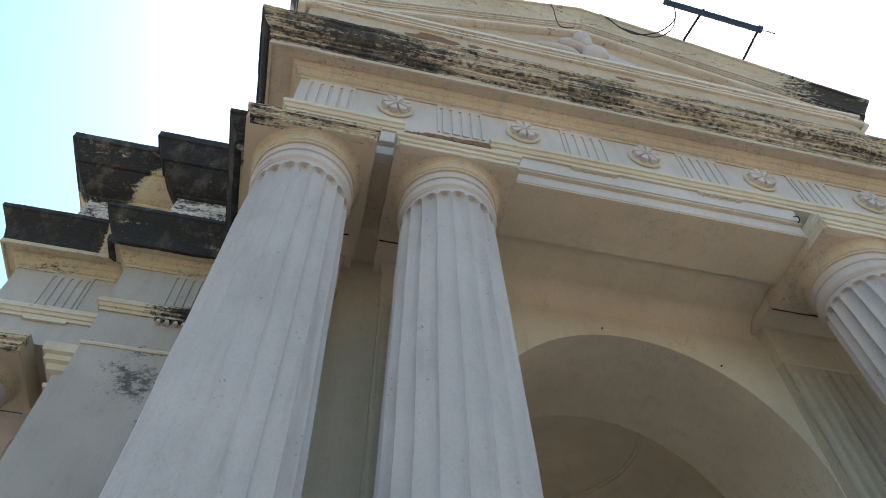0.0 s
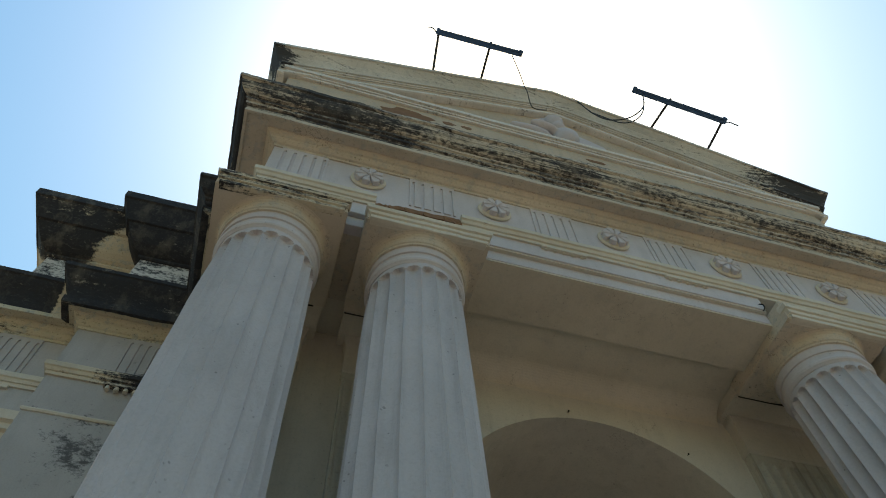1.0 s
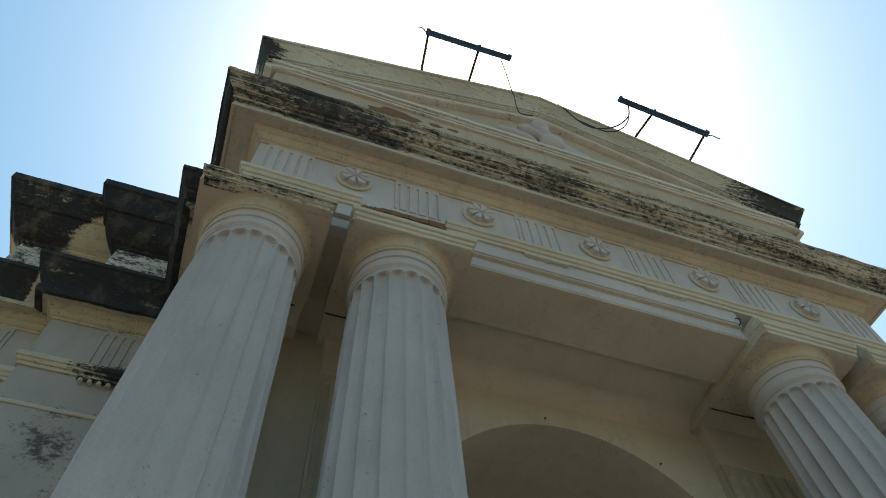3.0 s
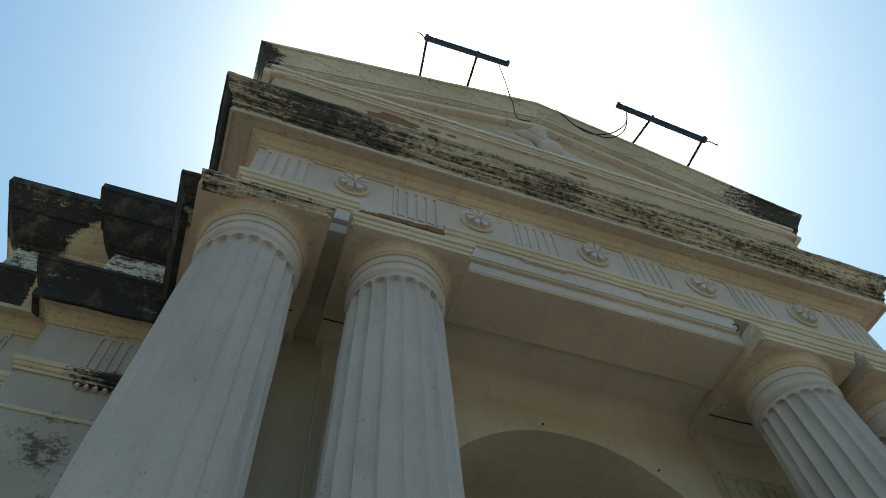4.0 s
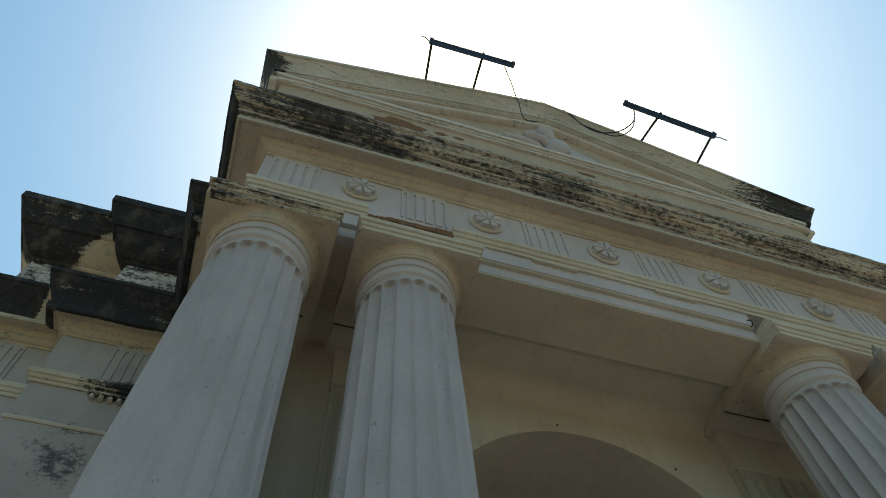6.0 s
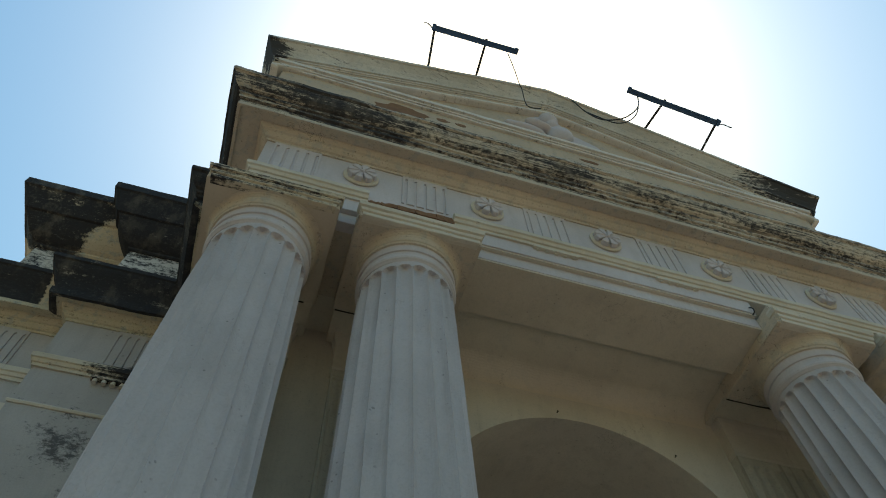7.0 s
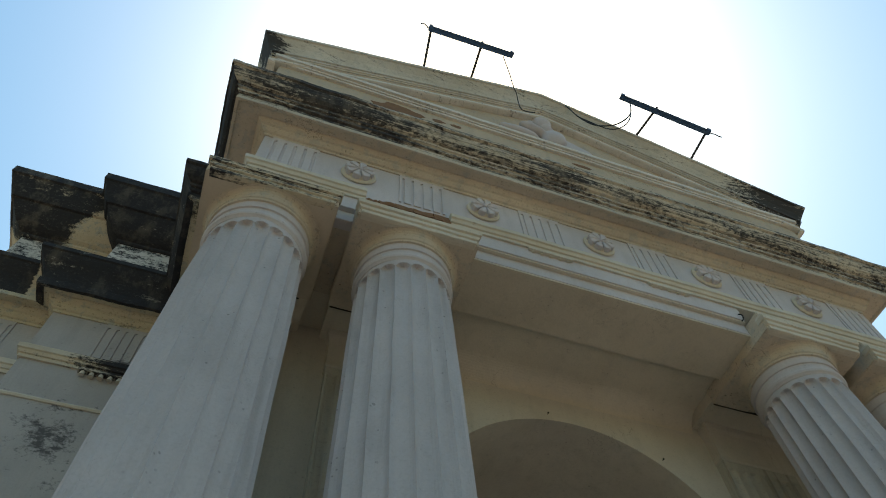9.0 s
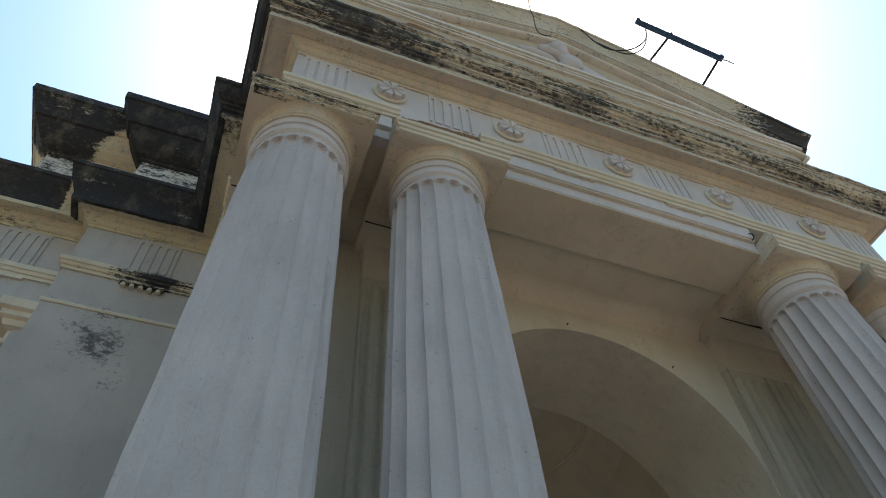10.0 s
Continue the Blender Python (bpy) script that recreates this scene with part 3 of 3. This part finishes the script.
for x in (-3.045, -1.867, 1.867, 3.045):
    tagged(part("beam", boxed(x - 0.49, x + 0.49, 0.80, AY0 + 0.01, 6.50, 6.63), m_cream), "cream beam from column to wall", "beam", kind="structure")


def pilaster(x, w):
    c = thing("pilaster", "cream fluted pilaster against the archway wall", "pilaster", "fluted pilasters")
    n, per = 7, 8
    xs, ds = [], []
    for i in range(n * per + 1):
        u = (i % per) / per * 2 - 1
        xs.append(x - w + 2 * w * i / (n * per))
        ds.append(0.022 * math.sqrt(max(0, 1 - (u / 0.75) ** 2)) if abs(u) < 0.75 else 0.0)
    rows = [[(a, AY0 - 0.10 + d * (k), z) for a, d in zip(xs, ds)] + [(x + w, AY0 + 0.02, z), (x - w, AY0 + 0.02, z)] for z, k in ((0.3, 0), (0.7, 0), (0.72, 1), (5.95, 1), (5.97, 0), (6.06, 0))]
    part("shaft", skin(bmesh.new(), rows), m_pilaster, c, "stained cream fluted shaft")
    sq = lambda e, z: [(x - w - e, AY0 - 0.10 - e, z), (x + w + e, AY0 - 0.10 - e, z), (x + w + e, AY0 + 0.02, z), (x - w - e, AY0 + 0.02, z)]
    part("capital", skin(bmesh.new(), [sq(0.004, 6.05), sq(0.012, 6.06), sq(0.012, 6.085), sq(0.004, 6.10), sq(0.006, 6.34), sq(0.014, 6.40), sq(0.028, 6.44), sq(0.030, 6.50)]), m_inner, c)


for x in (-3.045, -1.867, 1.867, 3.045):
    pilaster(x, 0.40)

# round hall behind the archway, its vault closed by a flat round ceiling
HX, HY1, HC = 1.9, AY1 + 3.8, 3.54
b = lathe(bmesh.new(), [(1.9, 0.0), (1.9, 2.2), (1.9, 4.4), (1.88, 5.3), (1.78, 5.9), (1.55, 6.4), (1.25, 6.70), (1.18, 6.745), (1.175, 6.765), (1.15, 6.768), (1.14, 6.79), (0.6, 6.81), (0.002, 6.82)], 96)
bmesh.ops.translate(b, vec=(0, HC, 0), verts=b.verts)
# also clears the hall's rear for the added light opening
bmesh.ops.delete(b, geom=[f for f in b.faces if len(f.verts) > 4 or (f.calc_center_median().z < 4.4 and f.calc_center_median().y > HC + 1.5)], context="FACES")
bmesh.ops.bisect_plane(b, geom=b.verts[:] + b.edges[:] + b.faces[:], plane_co=(0, AY1 - 0.01, 0), plane_no=(0, -1, 0), clear_outer=True)
tagged(part("hall_ceiling", b, m_dim), "plaster vault with a flat round ceiling over the hall", "ceiling", kind="structure")
for nm, a in (("hall_wall_west", (-HX - 0.3, -HX, AY1, HY1, 0, 6.9)), ("hall_wall_east", (HX, HX + 0.3, AY1, HY1, 0, 6.9)), ):
    tagged(part(nm, boxed(*a), m_dim), "cream plaster wall of the hall", "wall", kind="structure")

# unseen opening, added only so that daylight brightens the hall
tagged(part("hall_wall_north", arched_wall(-HX - 0.3, HX + 0.3, HY1, HY1 + 0.3, 6.9, 1.3, 3.6), m_dim), "cream plaster back wall with an unseen archway added to let in daylight", "wall", kind="structure")

# masses of the block and its cornice returns
blk = thing("rear_block", "plastered block behind the porch with blackened cornice", "building")
part("upper_wall", boxed(-RX, RX, RY, 7.4, 6.93, 7.75), m_wing_dimmed, blk)
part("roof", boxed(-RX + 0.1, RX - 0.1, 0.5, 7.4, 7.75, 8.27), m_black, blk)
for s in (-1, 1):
    part("side_wall", boxed(min(s * RX, s * (RX - 0.4)), max(s * RX, s * (RX - 0.4)), AY0 + 0.3, 7.4, 0, 6.93), m_wing_dimmed, blk)
for a, c in ((4, 6), (9, 11)):
    run(P_TAENIA, a, c, "taenia", m_dirty_trim, blk)
    run(P_BED, a, c, "bed_moulding", m_sooty, blk)
    run(P_CORONA, a, c, "corona", m_sooty, blk)
run(P_LIP, 4, 5, "drip_edge", m_black, blk, "ragged black lower edge of the cornice", 0.008)
run(P_WING, 4, 5, "cornice", m_black, blk, "cornice return blackened by mould")
run(P_CYMA, 10, 11, "cornice", m_black, blk, "cornice return blackened by mould")

# ---- side wing ----
wing = thing("side_wing", "white and ochre plaster wing with heavily blackened cornices", "building")
outline = [(WX - 0.08, 0.0), (-RX + 0.05, 0.0), (-RX + 0.05, 7.75), (WX, 7.75), (WX, 6.02), (WX - 0.07, 6.0)]
part("wall", skin(bmesh.new(), [[(x, y, z) for x, z in outline] for y in (WY, 7.4)]), m_wing_dimmed, wing, "white wall with grey mould stains")
part("wall", boxed(WX2, WX, WY2, 7.4, Z_ARCH, 7.75), m_wing_dimmed, wing, "white wall over the wing's columns")
part("wall", boxed(WX2 + 0.2, WX, WY2 + 1.6, 7.4, 0, Z_ARCH), m_wing_dimmed, wing, "white wall behind the wing's column")
run(P_TAENIA, 0, 3, "taenia", m_trim, wing)
run(P_TAENIA, 3, 4, "taenia", m_wing_taenia, wing, "stained fillet moulding of the wing")
run(P_BED, 0, 4, "bed_moulding", m_sooty, wing)
run(P_CORONA, 0, 4, "corona", m_sooty, wing)
run(P_LIP, 2, 4, "drip_edge", m_black, wing, "ragged black lower edge of the cornice", 0.010)
run(P_WING, 0, 2, "cornice", m_wing_cornice, wing, "blackened wing cornice with a bare ochre corner", 0.006)
run(P_WING, 2, 4, "cornice", m_black, wing, "blackened wing cornice", 0.006)
part("roof", boxed(WX2 + 0.1, -RX, WY2, 7.4, 7.75, 8.28), m_black, wing)
triglyph(wing, -4.20, WY, m_wing_dimmed)
triglyph(wing, -5.52, WY2, m_wing_dimmed)
P_NECK = [(-0.05, 6.43), (0.012, 6.43), (0.02, 6.45), (0.012, 6.47), (-0.05, 6.47)]
run(P_NECK, 3, 4, "neck_moulding", m_trim, wing)
P_ANTA = [(-0.05, 6), (0.028, 6), (0.038, 6.05), (0.076, 6.06), (0.085, 6.1), (0.057, 6.12), (0.057, 6.22), (0.114, 6.24), (0.133, 6.3), (0.171, 6.32), (0.171, 6.38), (0.209, 6.4), (0.218, 6.5), (-0.05, 6.5)]
part("capital_return", sweep(P_ANTA, [(WX - 0.14, 4.2), (WX - 0.14, WY2 + 0.06), (WX + 0.03, WY2 + 0.06)]), m_trim, wing, "cream stepped capital in the recess beside the wall")
part("recess_wall", boxed(WX - 0.14, WX + 0.02, WY2 + 0.06, 4.3, 0, Z_ARCH), m_wing_dimmed, wing)
for k in range(5):
    b = bmesh.new()
    bmesh.ops.create_cone(b, segments=10, radius1=0.027, radius2=0.021, depth=0.045, cap_ends=True, matrix=Matrix.Translation((-4.37 + 0.085 * k, WY - 0.028, 6.85)))
    part("gutta", b, m_trim, wing)
part("regula", boxed(-4.42, -3.98, WY - 0.055, WY + 0.05, 6.87, 6.913, bevel=0.004), m_wing_taenia, wing)
part("regula", boxed(-5.73, -5.31, WY2 - 0.03, WY2 + 0.05, 6.875, 6.912), m_trim, wing)
P_ATT = [(-0.45, 9.20), (-0.17, 9.22), (-0.15, 9.24), (-0.15, 9.27), (-0.10, 9.30), (-0.03, 9.37), (0.03, 9.46), (0.09, 9.57), (0.10, 9.60), (0.13, 9.61), (0.17, 9.70), (0.22, 9.82), (0.255, 9.90), (0.28, 9.92), (0.28, 10.05), (-0.45, 10.07)]
P_FOOT = [(-0.5, 8.24), (-0.14, 8.24), (-0.16, 8.5), (-0.185, 9.22), (-0.5, 9.22)]
ATT = [(WX2 - 0.05, 7.5), (WX2 - 0.05, WY2 - 0.1), (WX - 0.1, WY2 - 0.1), (WX - 0.1, WY - 0.1), (-RX, WY - 0.1)]
part("parapet", sweep(P_ATT, ATT, 0, 2), m_attic, wing, "blackened flaring parapet with a bare ochre corner")
part("parapet", sweep(P_ATT, ATT, 2, 4), m_black, wing, "blackened flaring parapet")
part("parapet_foot", sweep(P_FOOT, ATT, 0, 4, 0.008), m_attic_b, wing, "white parapet foot mottled with black mould")
part("parapet_core", boxed(WX2 + 0.25, -RX, WY2 + 0.3, 7.4, 8.2, 10.0), m_black, wing)

# ---- strip lights on the gable ----
def rod(name, a, b, r, material, parent):
    a, b = Vector(a), Vector(b)
    bm = bmesh.new()
    m = Matrix.Translation((a + b) / 2) @ (b - a).to_track_quat("Z", "Y").to_matrix().to_4x4()
    bmesh.ops.create_cone(bm, segments=10, radius1=r, radius2=r, depth=(b - a).length, cap_ends=True, matrix=m)
    return part(name, bm, material, parent)


def strip_light(a, b, posts):
    """A batten from a to b on posts that lean out from the gable's edge; posts: share of the batten's length and foot."""
    c = thing("strip_light", "dark blue steel strip light leaning out on two thin posts", "light fixture", "strip lights on the gable")
    a, b = Vector(a), Vector(b)
    d = b - a
    bm = boxed(0, d.length, -0.028, 0.028, -0.03, 0.022, bevel=0.006)
    box(bm, 0.03, d.length - 0.03, -0.05, -0.02, -0.03, 0.0, 0.008)
    for e in (0.0, d.length - 0.05):
        box(bm, e, e + 0.05, -0.06, 0.01, -0.036, 0.026, 0.006)
    bmesh.ops.transform(bm, matrix=pose(*a, 0, -math.degrees(math.atan2(d.z, d.x)), 0), verts=bm.verts)
    part("batten", bm, m_steel, c, "dark blue painted batten")
    for f, foot in posts:
        head = a + d * f + Vector((0, 0.02, 0.0))
        foot = Vector(foot)
        rod("post", foot - (head - foot).normalized() * 0.05, head + (head - foot).normalized() * 0.085, 0.017, m_rust, c)
    return c


left_light = strip_light((-1.86, -0.60, 11.28), (-0.61, -0.60, 11.37), ((0.03, (-1.80, -0.19, 10.83)), (0.62, (-1.11, -0.19, 11.06))))
right_light = strip_light((1.02, -0.60, 11.14), (2.35, -0.60, 10.80), ((0.385, (1.43, -0.19, 10.95)), (0.965, (2.225, -0.19, 10.67))))
tube("flex", [(-1.86, -0.60, 11.28), (-1.90, -0.62, 11.33), (-1.95, -0.64, 11.30), (-1.98, -0.64, 11.24)], 0.008, m_wire, left_light, "short loose black flex")
tube("flex", [(2.35, -0.60, 10.80), (2.41, -0.62, 10.80), (2.46, -0.62, 10.73), (2.49, -0.63, 10.70)], 0.008, m_wire, right_light, "short loose black flex")

wires = thing("loose_cable", "thin black cables hanging slack over the gable's edge", "cable")
tube("strand", [(0.29, -0.21, 11.34), (0.37, -0.21, 11.26), (0.47, -0.21, 10.89), (0.59, -0.25, 10.56), (0.71, -0.3, 10.47), (0.85, -0.4, 10.38), (1.02, -0.5, 10.54), (1.12, -0.56, 10.76), (1.15, -0.6, 11.06)], 0.009, m_wire, wires)
tube("strand", [(0.47, -0.21, 10.89), (0.66, -0.27, 10.55), (0.77, -0.34, 10.27), (0.91, -0.45, 10.24), (1.06, -0.54, 10.54), (1.13, -0.6, 10.95)], 0.008, m_wire, wires)
wire = thing("thin_cable", "thin black cable trailing from a strip light down the gable", "cable")
tube("strand", [(-0.78, -0.6, 11.17), (-0.64, -0.45, 11.06), (-0.46, -0.22, 11.16), (-0.43, -0.21, 11.07), (-0.42, -0.15, 10.79), (-0.38, -0.12, 10.54), (-0.16, -0.11, 10.75)], 0.007, m_wire, wire)
hook = tube("iron_hook", [(1.30, 0.0, 6.70), (1.315, -0.015, 6.71), (1.325, -0.025, 6.76), (1.32, -0.02, 6.79), (1.30, -0.005, 6.80)], 0.006, m_rust)
tagged(hook, "rusty bent iron hook in the beam's face", "hook")
stub = rod("iron_stub", (-3.24, -0.15, 10.27), (-3.24, -0.16, 10.37), 0.012, m_rust, None)
tagged(stub, "short rusty iron stub on the gable's edge", "stub")


def nail(x, z):
    """A short rusty nail standing out of the archway wall."""
    n = thing("nail", "short rusty nail in the archway wall", "nail", "nails in the wall", at=(x, AY0, z))
    rod("shank", (0, 0.01, 0), (0, -0.018, 0.003), 0.004, m_rust, n)
    rod("head", (0, -0.017, 0.003), (0, -0.022, 0.003), 0.009, m_rust, n)


for x, z in ((-0.22, 6.22), (0.87, 5.97), (1.5, 6.5)):
    nail(x, z)
